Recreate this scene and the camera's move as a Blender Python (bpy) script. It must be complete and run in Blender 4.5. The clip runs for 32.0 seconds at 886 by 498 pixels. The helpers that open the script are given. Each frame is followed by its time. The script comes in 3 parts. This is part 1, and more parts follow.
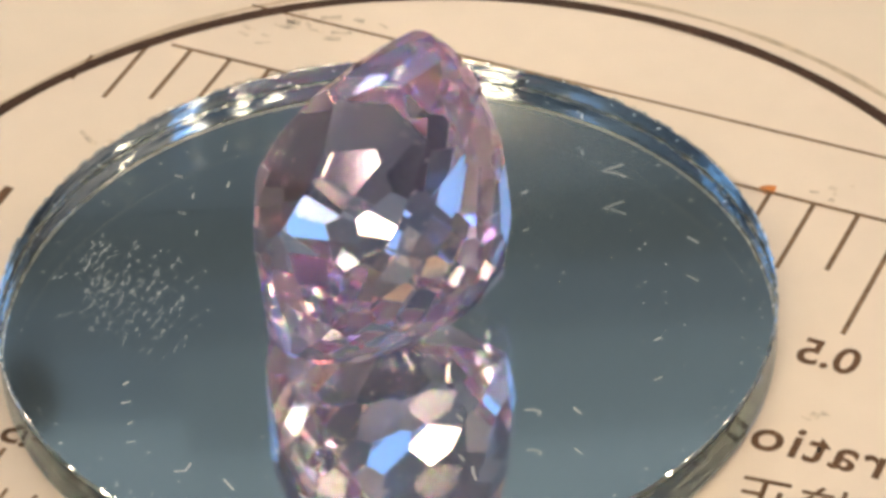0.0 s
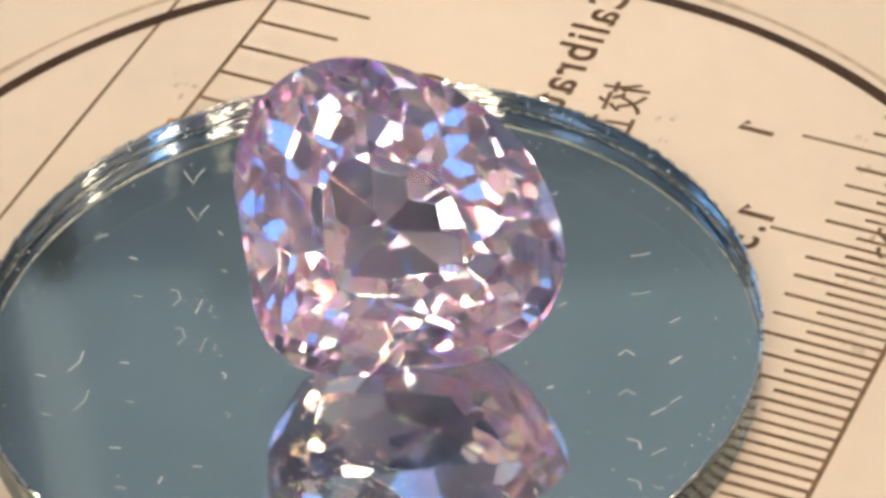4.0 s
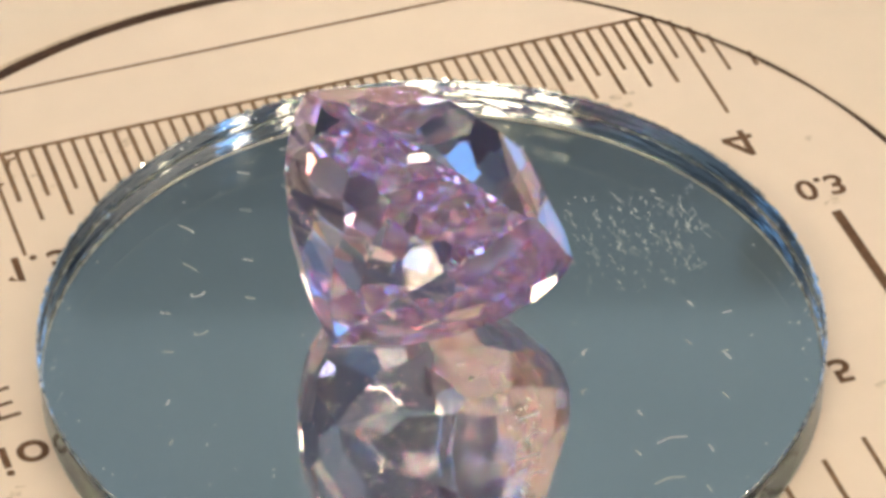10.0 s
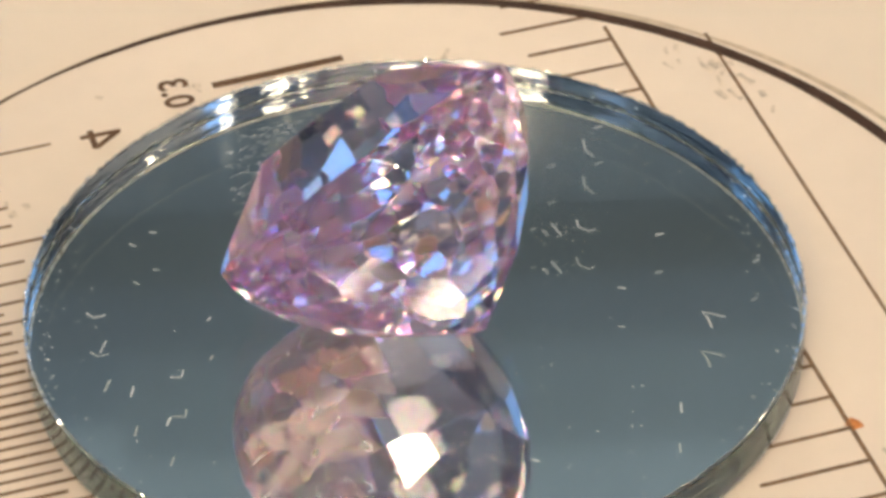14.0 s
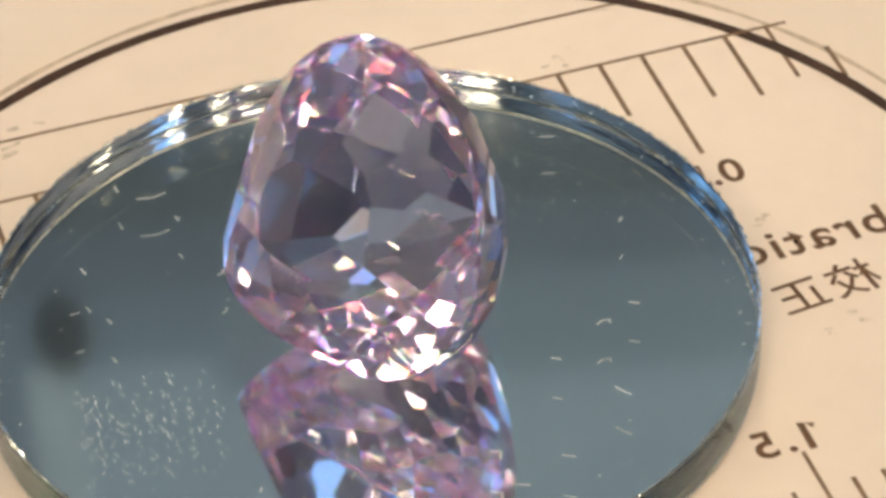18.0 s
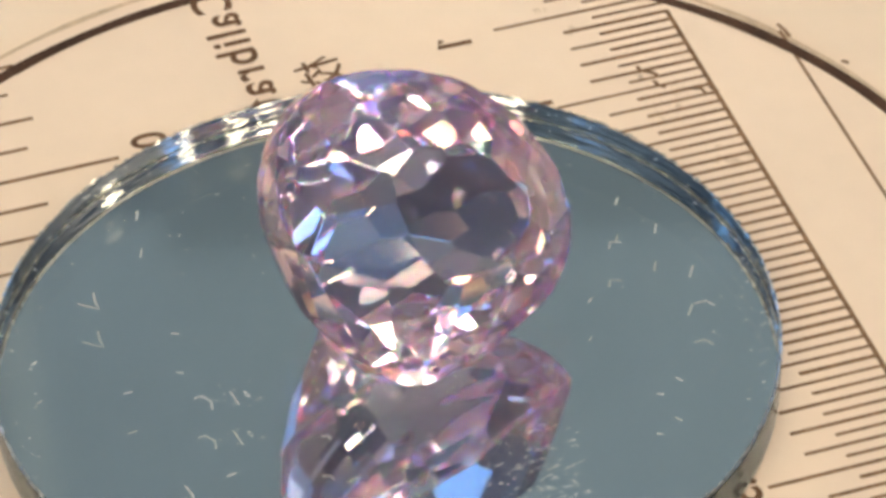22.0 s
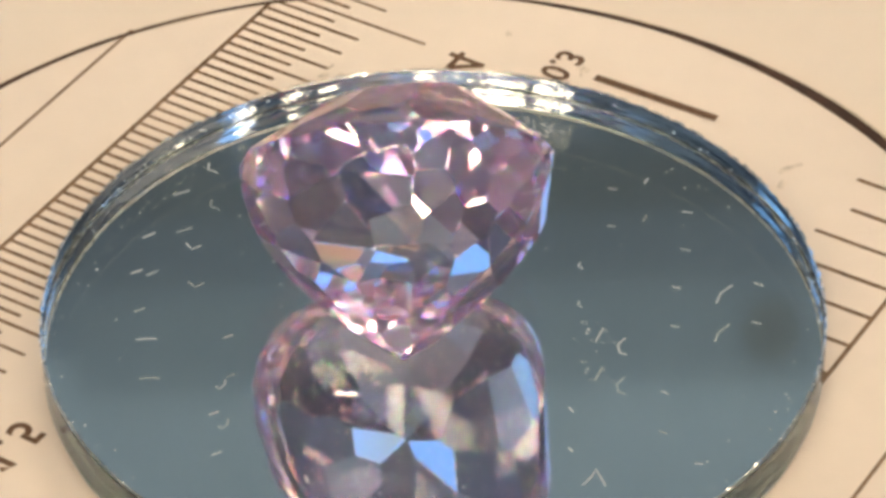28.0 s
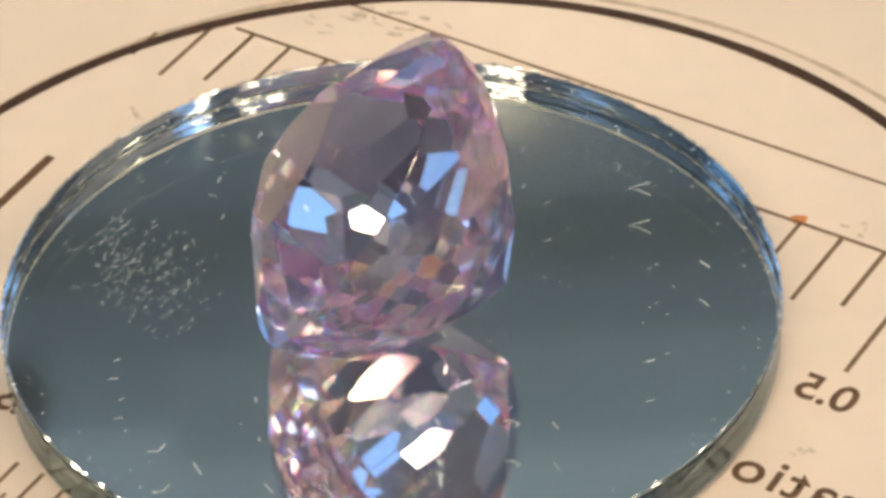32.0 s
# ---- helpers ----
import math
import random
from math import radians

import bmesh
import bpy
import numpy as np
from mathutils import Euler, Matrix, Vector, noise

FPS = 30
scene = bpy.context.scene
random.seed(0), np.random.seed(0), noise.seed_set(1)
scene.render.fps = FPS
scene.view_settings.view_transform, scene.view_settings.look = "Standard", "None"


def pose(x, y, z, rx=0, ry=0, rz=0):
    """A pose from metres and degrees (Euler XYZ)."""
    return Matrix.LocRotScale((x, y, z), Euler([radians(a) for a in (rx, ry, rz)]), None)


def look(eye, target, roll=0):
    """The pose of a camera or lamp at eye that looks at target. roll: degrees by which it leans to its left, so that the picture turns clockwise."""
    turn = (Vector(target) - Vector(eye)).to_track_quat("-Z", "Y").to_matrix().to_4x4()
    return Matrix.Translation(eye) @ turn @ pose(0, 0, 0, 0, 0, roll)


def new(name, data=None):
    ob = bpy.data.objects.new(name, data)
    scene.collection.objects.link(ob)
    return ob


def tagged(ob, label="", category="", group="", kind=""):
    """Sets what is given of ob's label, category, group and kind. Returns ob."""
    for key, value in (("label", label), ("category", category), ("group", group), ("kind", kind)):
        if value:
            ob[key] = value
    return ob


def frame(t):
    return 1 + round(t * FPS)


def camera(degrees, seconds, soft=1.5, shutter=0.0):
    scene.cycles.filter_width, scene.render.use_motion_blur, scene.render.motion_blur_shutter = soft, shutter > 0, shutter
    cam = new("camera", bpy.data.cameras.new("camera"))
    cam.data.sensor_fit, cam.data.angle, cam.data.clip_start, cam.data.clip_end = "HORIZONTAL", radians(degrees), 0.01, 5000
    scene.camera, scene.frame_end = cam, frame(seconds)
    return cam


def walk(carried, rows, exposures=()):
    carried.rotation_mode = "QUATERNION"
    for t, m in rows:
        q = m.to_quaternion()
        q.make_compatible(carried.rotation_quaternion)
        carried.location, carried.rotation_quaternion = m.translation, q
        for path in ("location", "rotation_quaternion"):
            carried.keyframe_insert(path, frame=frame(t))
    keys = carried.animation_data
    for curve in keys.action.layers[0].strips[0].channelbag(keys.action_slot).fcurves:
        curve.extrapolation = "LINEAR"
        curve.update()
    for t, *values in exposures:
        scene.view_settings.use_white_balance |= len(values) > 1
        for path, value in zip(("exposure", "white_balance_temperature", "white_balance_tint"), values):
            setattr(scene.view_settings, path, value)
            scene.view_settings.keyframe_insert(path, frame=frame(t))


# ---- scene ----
# A cut gemstone on a round back-silvered mirror, on a round printed calibration plate
# that turns on a small turntable before a still camera. Lengths on the plate are given
# in units of U, of which five twelfths are one half-millimetre division of its rule.
U = 0.0012
LENS, REACH, ELEVATION = 13.665, 100.0 * U, 41.466
EYE = Vector((0, -REACH * math.cos(radians(ELEVATION)), REACH * math.sin(radians(ELEVATION))))
cam = camera(LENS, 32.0, soft=3.7)
scene.cycles.max_bounces, scene.cycles.transmission_bounces, scene.cycles.glossy_bounces = 32, 32, 16
STAND = look(EYE, (1.2795 * U, 4.3328 * U, 0), -1.869)
walk(cam, [(0, STAND), (32, STAND)])

# ---- light ----
world = bpy.data.worlds.new("world")
scene.world = world
world.use_nodes = True
sky = world.node_tree.nodes.new("ShaderNodeTexSky")
sky.sky_type, sky.sun_disc = "NISHITA", False
sky.sun_elevation, sky.sun_rotation = radians(35), radians(70)
world.node_tree.nodes["Background"].inputs["Strength"].default_value = 0.10
world.node_tree.links.new(sky.outputs["Color"], world.node_tree.nodes["Background"].inputs["Color"])
scene.view_settings.exposure = 0.0


def area_lamp(name, at, to, size, watts, colour):
    data = bpy.data.lights.new(name, "AREA")
    data.shape, data.size, data.size_y = "RECTANGLE", size[0], size[1]
    data.energy, data.color = watts, colour
    ob = new(name, data)
    ob.matrix_world = look(at, to)
    return tagged(ob, kind="structure")


WINDOWS = ((-0.86, -0.40), (0.40, 0.86))
SILL, HEAD, NORTH = 0.68, 1.45, 1.45
for x0, x1 in WINDOWS:
    area_lamp("window_light", ((x0 + x1) / 2, NORTH + 0.02, (SILL + HEAD) / 2), ((x0 + x1) / 2, 0.0, (SILL + HEAD) / 2), (x1 - x0 - 0.1, HEAD - SILL - 0.1), 1.0, (0.17, 0.47, 1.0))
# unseen windows added for blue facets: one in the wall behind the camera, two in the west wall and two in the east
# wall
BACK, WEST = (-0.16, 0.32, 0.52, 1.06), (-1.25, -0.72, 0.62, 1.22)
area_lamp("window_light", (0.08, -1.72, 0.79), (0.08, 0.0, 0.79), (0.40, 0.46), 0.9, (0.17, 0.47, 1.0))
# made-up west window, kept dim so that the rim only turns slate there
area_lamp("window_light", (-1.77, -0.985, 0.92), (0.0, -0.985, 0.92), (0.45, 0.52), 0.32, (0.32, 0.55, 1.0))
EAST = (-1.42, -0.92, 0.84, 1.44)
area_lamp("window_light", (1.77, -1.17, 1.14), (0.0, -1.17, 1.14), (0.42, 0.52), 1.7, (0.22, 0.48, 1.0))
EAST_N = (0.04, 0.56, 0.0, 0.56)
area_lamp("window_light", (1.77, 0.30, 0.28), (0.0, 0.30, 0.28), (0.44, 0.48), 1.5, (0.17, 0.47, 1.0))
WEST_N = (0.62, 1.32, 0.86, 1.46)
area_lamp("window_light", (-1.77, 0.97, 1.16), (0.0, 0.97, 1.16), (0.62, 0.52), 1.1, (0.22, 0.52, 1.0))
# added lamps, placed and sized to put highlights on the gem and rim
LAMPS = ((0.068, 0.56, 0.87), (0.29, -0.39, 1.47), (0.50, 0.66, 1.27), (0.42, 0.18, 1.35), (1.05, 0.10, 1.27),
         (0.52, -0.72, 1.16), (0.90, -1.00, 1.20), (-0.90, -1.00, 1.20), (0.02, -1.00, 0.93),
         (0.45, -1.45, 0.95), (1.10, -0.66, 1.14), (-0.16, -0.80, 1.06), (-0.60, -0.80, 0.90), (-0.28, -0.66, 0.96), (-0.40, -1.00, 0.98), (-0.52, -1.00, 1.16), (0.04, -0.92, 1.11), (-0.27, -0.90, 1.12))
LAMP_SIZES = (0.028, 0.050, 0.044, 0.052, 0.062, 0.060, 0.065, 0.078, 0.064, 0.065, 0.060, 0.062, 0.066, 0.052, 0.062, 0.058, 0.058, 0.060)


# ---- materials ----
def material(name, colour=(0.8, 0.8, 0.8), rough=0.5, metal=0.0, spec=0.5, noise_scale=0, noise_amount=0.0, bump=0.0, bump_scale=0, coat=0.0):
    m = bpy.data.materials.new(name)
    m.use_nodes = True
    nt = m.node_tree
    b = nt.nodes["Principled BSDF"]
    b.inputs["Base Color"].default_value = (*colour, 1)
    b.inputs["Roughness"].default_value, b.inputs["Metallic"].default_value = rough, metal
    b.inputs["Specular IOR Level"].default_value, b.inputs["Coat Weight"].default_value = spec, coat
    co = nt.nodes.new("ShaderNodeTexCoord")
    if noise_scale:
        total = None
        for k, (sc, am) in enumerate(((noise_scale, noise_amount), (noise_scale * 9, noise_amount * 0.6))):
            n = nt.nodes.new("ShaderNodeTexNoise")
            n.inputs["Scale"].default_value, n.inputs["Detail"].default_value = sc, 5
            nt.links.new(co.outputs["Object"], n.inputs["Vector"])
            r = nt.nodes.new("ShaderNodeMapRange")
            r.inputs["From Min"].default_value, r.inputs["From Max"].default_value = 0.3, 0.7
            r.inputs["To Min"].default_value, r.inputs["To Max"].default_value = 1 - am, 1 + am
            nt.links.new(n.outputs["Fac"], r.inputs["Value"])
            if total is None:
                total = r.outputs["Result"]
            else:
                mu = nt.nodes.new("ShaderNodeMath")
                mu.operation = "MULTIPLY"
                nt.links.new(total, mu.inputs[0])
                nt.links.new(r.outputs["Result"], mu.inputs[1])
                total = mu.outputs[0]
        mix = nt.nodes.new("ShaderNodeVectorMath")
        mix.operation = "SCALE"
        mix.inputs[0].default_value = colour
        nt.links.new(total, mix.inputs["Scale"])
        nt.links.new(mix.outputs[0], b.inputs["Base Color"])
    if bump:
        n = nt.nodes.new("ShaderNodeTexNoise")
        n.inputs["Scale"].default_value, n.inputs["Detail"].default_value = bump_scale, 4
        nt.links.new(co.outputs["Object"], n.inputs["Vector"])
        bp = nt.nodes.new("ShaderNodeBump")
        bp.inputs["Strength"].default_value, bp.inputs["Distance"].default_value = bump, 0.3 / bump_scale
        nt.links.new(n.outputs["Fac"], bp.inputs["Height"])
        nt.links.new(bp.outputs["Normal"], b.inputs["Normal"])
    return m


def glass(name, colour, ior, rough=0.0, bump=0.0, bump_scale=1000.0, haze=0.0, haze_colour=(0.8, 0.8, 0.8), upright=1.0, fire=0.0):
    m = bpy.data.materials.new(name)
    m.use_nodes = True
    nt = m.node_tree
    nt.nodes.remove(nt.nodes["Principled BSDF"])
    out = nt.nodes["Material Output"]
    normal = None
    if bump:
        co = nt.nodes.new("ShaderNodeTexCoord")
        n = nt.nodes.new("ShaderNodeTexNoise")
        n.inputs["Scale"].default_value, n.inputs["Detail"].default_value = bump_scale, 4
        # grinding runs round the edge: finer upright than along it
        mp = nt.nodes.new("ShaderNodeMapping")
        mp.inputs["Scale"].default_value = (1.0, 1.0, upright)
        nt.links.new(co.outputs["Object"], mp.inputs["Vector"])
        nt.links.new(mp.outputs["Vector"], n.inputs["Vector"])
        bp = nt.nodes.new("ShaderNodeBump")
        bp.inputs["Strength"].default_value, bp.inputs["Distance"].default_value = bump, 0.3 / bump_scale
        nt.links.new(n.outputs["Fac"], bp.inputs["Height"])
        normal = bp.outputs["Normal"]
    g = nt.nodes.new("ShaderNodeBsdfGlass")
    g.inputs["Color"].default_value = (*colour, 1)
    g.inputs["IOR"].default_value, g.inputs["Roughness"].default_value = ior, rough
    if normal:
        nt.links.new(normal, g.inputs["Normal"])
    last = g.outputs[0]
    if fire:
        # dispersion: red light bends least and blue light most
        g.inputs["Color"].default_value = (colour[0] * 0.78, colour[1] * 1.44, colour[2] * 0.78, 1)
        for k, (bend, tint) in enumerate(((-fire, (1.44, 0.78, 0.78)), (fire * 1.3, (0.78, 0.78, 1.44)))):
            h = nt.nodes.new("ShaderNodeBsdfGlass")
            h.inputs["Color"].default_value = (*[c * q for c, q in zip(colour, tint)], 1)
            h.inputs["IOR"].default_value, h.inputs["Roughness"].default_value = ior + bend, rough
            blend = nt.nodes.new("ShaderNodeMixShader")
            blend.inputs[0].default_value = (1 / 2, 1 / 3)[k]
            nt.links.new(last, blend.inputs[1])
            nt.links.new(h.outputs[0], blend.inputs[2])
            last = blend.outputs[0]
    if haze:
        # dust and fine inclusions scatter a little of the light; in the gem it is also a painted glow
        d = nt.nodes.new("ShaderNodeBsdfTranslucent")
        d.inputs["Color"].default_value = (*haze_colour, 1)
        co = nt.nodes.new("ShaderNodeTexCoord")
        n = nt.nodes.new("ShaderNodeTexNoise")
        n.inputs["Scale"].default_value, n.inputs["Detail"].default_value = 700.0, 6
        nt.links.new(co.outputs["Object"], n.inputs["Vector"])
        r = nt.nodes.new("ShaderNodeMapRange")
        r.inputs["From Min"].default_value, r.inputs["From Max"].default_value = 0.3, 0.75
        r.inputs["To Min"].default_value, r.inputs["To Max"].default_value = haze * 0.3, haze * 2.0
        nt.links.new(n.outputs["Fac"], r.inputs["Value"])
        mix = nt.nodes.new("ShaderNodeMixShader")
        nt.links.new(r.outputs["Result"], mix.inputs[0])
        nt.links.new(last, mix.inputs[1])
        nt.links.new(d.outputs[0], mix.inputs[2])
        last = mix.outputs[0]
    nt.links.new(last, out.inputs["Surface"])
    return m


def glowing(name, colour, strength):
    m = bpy.data.materials.new(name)
    m.use_nodes = True
    b = m.node_tree.nodes["Principled BSDF"]
    b.inputs["Base Color"].default_value = (0.8, 0.8, 0.8, 1)
    b.inputs["Emission Color"].default_value, b.inputs["Emission Strength"].default_value = (*colour, 1), strength
    return m


M_GLOBE = glowing("lit_globe", (1.0, 0.805, 0.575), 44.0)
M_BOARD = material("cream_turntable", (0.735, 0.645, 0.535), 0.55, noise_scale=60, noise_amount=0.02, bump=0.05, bump_scale=3000)
M_PLATE = material("white_plate", (0.735, 0.640, 0.535), 0.40, noise_scale=90, noise_amount=0.025, bump=0.03, bump_scale=4000)
M_EDGE = material("plate_edge", (0.36, 0.29, 0.20), 0.35, noise_scale=400, noise_amount=0.15)
M_PRINT = material("brown_print", (0.125, 0.068, 0.034), 0.6, spec=0.3, noise_scale=2500, noise_amount=0.25)
M_FINE = material("fine_brown_print", (0.190, 0.117, 0.064), 0.6, spec=0.3, noise_scale=2500, noise_amount=0.35)
M_RIM = material("rim_band", (0.50, 0.41, 0.30), 0.5, noise_scale=1500, noise_amount=0.2)
M_RING = material("dark_ring", (0.055, 0.028, 0.016), 0.6, spec=0.25, noise_scale=900, noise_amount=0.3)
M_SMUDGE = material("pencil_smudge", (0.62, 0.535, 0.435), 0.7, noise_scale=2500, noise_amount=0.3)
M_ORANGE = material("orange_fleck", (0.55, 0.20, 0.05), 0.6, noise_scale=2500, noise_amount=0.3)
M_SILVER = material("silvering", (0.90, 0.91, 0.875), 0.038, 1.0)
M_GLASS = glass("clear_glass", (0.985, 0.995, 0.99), 1.5)
M_GROUND = glass("ground_glass_edge", (0.84, 0.89, 0.92), 1.5, 0.0, 0.09, 200.0, upright=5.0)
M_CHIP = glass("chipped_glass_rim", (0.95, 0.97, 0.95), 1.5, 0.28, 0.5, 2600.0, haze=0.24, haze_colour=(0.94, 0.93, 0.82))
M_SCRATCH = bpy.data.materials.new("scratch")
M_SCRATCH.use_nodes = True
_nt = M_SCRATCH.node_tree
_nt.nodes.remove(_nt.nodes["Principled BSDF"])
_a, _b, _m = _nt.nodes.new("ShaderNodeBsdfDiffuse"), _nt.nodes.new("ShaderNodeBsdfTranslucent"), _nt.nodes.new("ShaderNodeMixShader")
_a.inputs["Color"].default_value = _b.inputs["Color"].default_value = (0.76, 0.84, 0.88, 1)
_nt.links.new(_a.outputs[0], _m.inputs[1])
_nt.links.new(_b.outputs[0], _m.inputs[2])
_nt.links.new(_m.outputs[0], _nt.nodes["Material Output"].inputs["Surface"])
# the pink haze also paints in a glare veil that lifts the darks
M_GEM = glass("lilac_gem", (0.988, 0.933, 0.988), 1.68, haze=0.030, haze_colour=(0.97, 0.81, 0.92), fire=0.016)
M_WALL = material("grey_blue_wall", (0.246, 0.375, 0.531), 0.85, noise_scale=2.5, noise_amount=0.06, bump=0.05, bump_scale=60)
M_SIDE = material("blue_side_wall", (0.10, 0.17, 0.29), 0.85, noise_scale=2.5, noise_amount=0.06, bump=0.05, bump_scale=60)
# unseen south wall, darkened so that facets turned to the camera stay dark
M_DIM = material("dim_back_wall", (0.23, 0.23, 0.255), 0.85, noise_scale=2.5, noise_amount=0.06, bump=0.05, bump_scale=60)
# grey of the ceiling panel that tints the gem's table
M_BAY = material("gem_grey_paint", (0.235, 0.285, 0.37), 0.9, noise_scale=2.0, noise_amount=0.04)
M_EAST = material("grey_side_wall", (0.26, 0.28, 0.33), 0.85, noise_scale=2.5, noise_amount=0.06, bump=0.05, bump_scale=60)
M_CEIL = material("ceiling_paint", (0.056, 0.093, 0.158), 0.9, noise_scale=2.0, noise_amount=0.04)
M_FLOOR = material("wood_floor", (0.16, 0.10, 0.06), 0.5, noise_scale=6, noise_amount=0.2)
M_TABLE = material("table_wood", (0.30, 0.20, 0.12), 0.45, noise_scale=12, noise_amount=0.2)
M_DARK = material("dark_metal", (0.03, 0.03, 0.03), 0.5, noise_scale=30, noise_amount=0.15)
M_FRAME = material("white_frame", (0.75, 0.75, 0.73), 0.5, noise_scale=10, noise_amount=0.04)


# ---- mesh helpers ----
def part(name, bm, mats, parent=None, label=""):
    me = bpy.data.meshes.new(name)
    bm.to_mesh(me)
    bm.free()
    for m in mats if isinstance(mats, (list, tuple)) else [mats]:
        me.materials.append(m)
    ob = new(name, me)
    if parent:
        ob.parent = parent
    if label:
        ob["label"] = label
    return ob


def box(a, b, bevel=0.0):
    bm = bmesh.new()
    bmesh.ops.create_cube(bm, size=1)
    for v in bm.verts:
        v.co = Vector([(a[i] + b[i]) / 2 + v.co[i] * (b[i] - a[i]) for i in range(3)])
    if bevel:
        bmesh.ops.bevel(bm, geom=bm.edges[:], offset=bevel, segments=2, affect="EDGES", profile=0.5)
    return bm


def lathe(rows, n, centre=(0, 0), wobble=None, closed=True):
    """A turned solid: rows of (radius, height, material); wobble(angle, row) adds to the radius."""
    bm = bmesh.new()
    rings = []
    for k, (r, z, _) in enumerate(rows):
        ring = []
        for i in range(n):
            a = 2 * math.pi * i / n
            rr = r + (wobble(a, k) if wobble else 0)
            ring.append(bm.verts.new((centre[0] + rr * math.cos(a), centre[1] + rr * math.sin(a), z)))
        rings.append(ring)
    for k in range(len(rings) - 1):
        for i in range(n):
            f = bm.faces.new((rings[k][i], rings[k][(i + 1) % n], rings[k + 1][(i + 1) % n], rings[k + 1][i]))
            f.material_index = rows[k + 1][2]
    if closed:
        bm.faces.new(list(reversed(rings[0]))).material_index = rows[0][2]
        bm.faces.new(rings[-1]).material_index = rows[-1][2]
    return bm


# ---- the room ----
X0, X1, Y0, Y1, Z0, Z1 = -1.75, 1.75, -1.7, 1.45, -0.78, 1.72
T = 0.12
part("floor", box((X0 - T, Y0 - T, Z0 - 0.1), (X1 + T, Y1 + T, Z0)), M_FLOOR)["kind"] = "structure"
part("ceiling", box((X0 - T, Y0 - T, Z1), (X1 + T, Y1 + T, Z1 + 0.1)), M_CEIL)["kind"] = "structure"
# unseen panel added to the ceiling so that the gem's table looks grey
part("gem_grey_panel", box((-0.42, -0.2, Z1 - 0.012), (0.33, Y1 - 0.02, Z1), 0.003), M_BAY)["kind"] = "structure"
south = tagged(new("wall_south"), kind="structure")
for a, b in (((X0, Z0), (BACK[0], Z1)), ((BACK[1], Z0), (X1, Z1)), ((BACK[0], Z0), (BACK[1], BACK[2])), ((BACK[0], BACK[3]), (BACK[1], Z1))):
    part("wall_panel", box((a[0], Y0 - T, a[1]), (b[0], Y0, b[1])), M_DIM, south)
window = tagged(new("window_3"), kind="structure")
for a, b in (((BACK[0], BACK[2]), (BACK[0] + 0.03, BACK[3])), ((BACK[1] - 0.03, BACK[2]), (BACK[1], BACK[3])), ((BACK[0] + 0.03, BACK[2]), (BACK[1] - 0.03, BACK[2] + 0.03)), ((BACK[0] + 0.03, BACK[3] - 0.03), (BACK[1] - 0.03, BACK[3]))):
    part("window_frame", box((a[0], Y0 - 0.09, a[1]), (b[0], Y0 - 0.04, b[1]), 0.003), M_FRAME, window)
east = tagged(new("wall_east"), kind="structure")
for a, b in (((Y0 - T, Z0), (EAST[0], Z1)), ((EAST[1], Z0), (EAST_N[0], Z1)), ((EAST_N[1], Z0), (Y1 + T, Z1)), ((EAST[0], Z0), (EAST[1], EAST[2])), ((EAST[0], EAST[3]), (EAST[1], Z1)),
             ((EAST_N[0], Z0), (EAST_N[1], EAST_N[2])), ((EAST_N[0], EAST_N[3]), (EAST_N[1], Z1))):
    part("wall_panel", box((X1, a[0], a[1]), (X1 + T, b[0], b[1])), M_EAST, east)
west = tagged(new("wall_west"), kind="structure")
for a, b in (((Y0 - T, Z0), (WEST[0], Z1)), ((WEST[1], Z0), (WEST_N[0], Z1)), ((WEST_N[1], Z0), (Y1 + T, Z1)), ((WEST[0], Z0), (WEST[1], WEST[2])), ((WEST[0], WEST[3]), (WEST[1], Z1)),
             ((WEST_N[0], Z0), (WEST_N[1], WEST_N[2])), ((WEST_N[0], WEST_N[3]), (WEST_N[1], Z1))):
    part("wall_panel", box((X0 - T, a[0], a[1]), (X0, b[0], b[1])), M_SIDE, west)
for name, w, x in (("window_4", WEST, X0 - 0.09), ("window_5", WEST_N, X0 - 0.09), ("window_6", EAST, X1 + 0.04), ("window_7", EAST_N, X1 + 0.04)):
    window = tagged(new(name), kind="structure")
    for a, b in (((w[0], w[2]), (w[0] + 0.03, w[3])), ((w[1] - 0.03, w[2]), (w[1], w[3])), ((w[0] + 0.03, w[2]), (w[1] - 0.03, w[2] + 0.03)), ((w[0] + 0.03, w[3] - 0.03), (w[1] - 0.03, w[3]))):
        part("window_frame", box((x, a[0], a[1]), (x + 0.05, b[0], b[1]), 0.003), M_FRAME, window)
north = tagged(new("wall_north"), kind="structure")
# unseen outer panels coloured darker so that the gem's refractions stay navy
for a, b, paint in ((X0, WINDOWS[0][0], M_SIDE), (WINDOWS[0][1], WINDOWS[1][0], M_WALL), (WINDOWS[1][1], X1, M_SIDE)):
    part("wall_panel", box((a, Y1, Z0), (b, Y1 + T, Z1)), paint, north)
for n, (x0, x1) in enumerate(WINDOWS):
    part("wall_panel", box((x0, Y1, Z0), (x1, Y1 + T, SILL)), M_WALL, north)
    part("wall_panel", box((x0, Y1, HEAD), (x1, Y1 + T, Z1)), M_WALL, north)
    window = tagged(new("window_%d" % (n + 1)), kind="structure")
    ya, yb = Y1 + 0.03, Y1 + 0.08
    for a, b in (((x0, ya, SILL), (x0 + 0.05, yb, HEAD)), ((x1 - 0.05, ya, SILL), (x1, yb, HEAD)), ((x0 + 0.05, ya, SILL), (x1 - 0.05, yb, SILL + 0.05)), ((x0 + 0.05, ya, HEAD - 0.05), (x1 - 0.05, yb, HEAD))):
        part("window_frame", box(a, b, 0.004), M_FRAME, window)

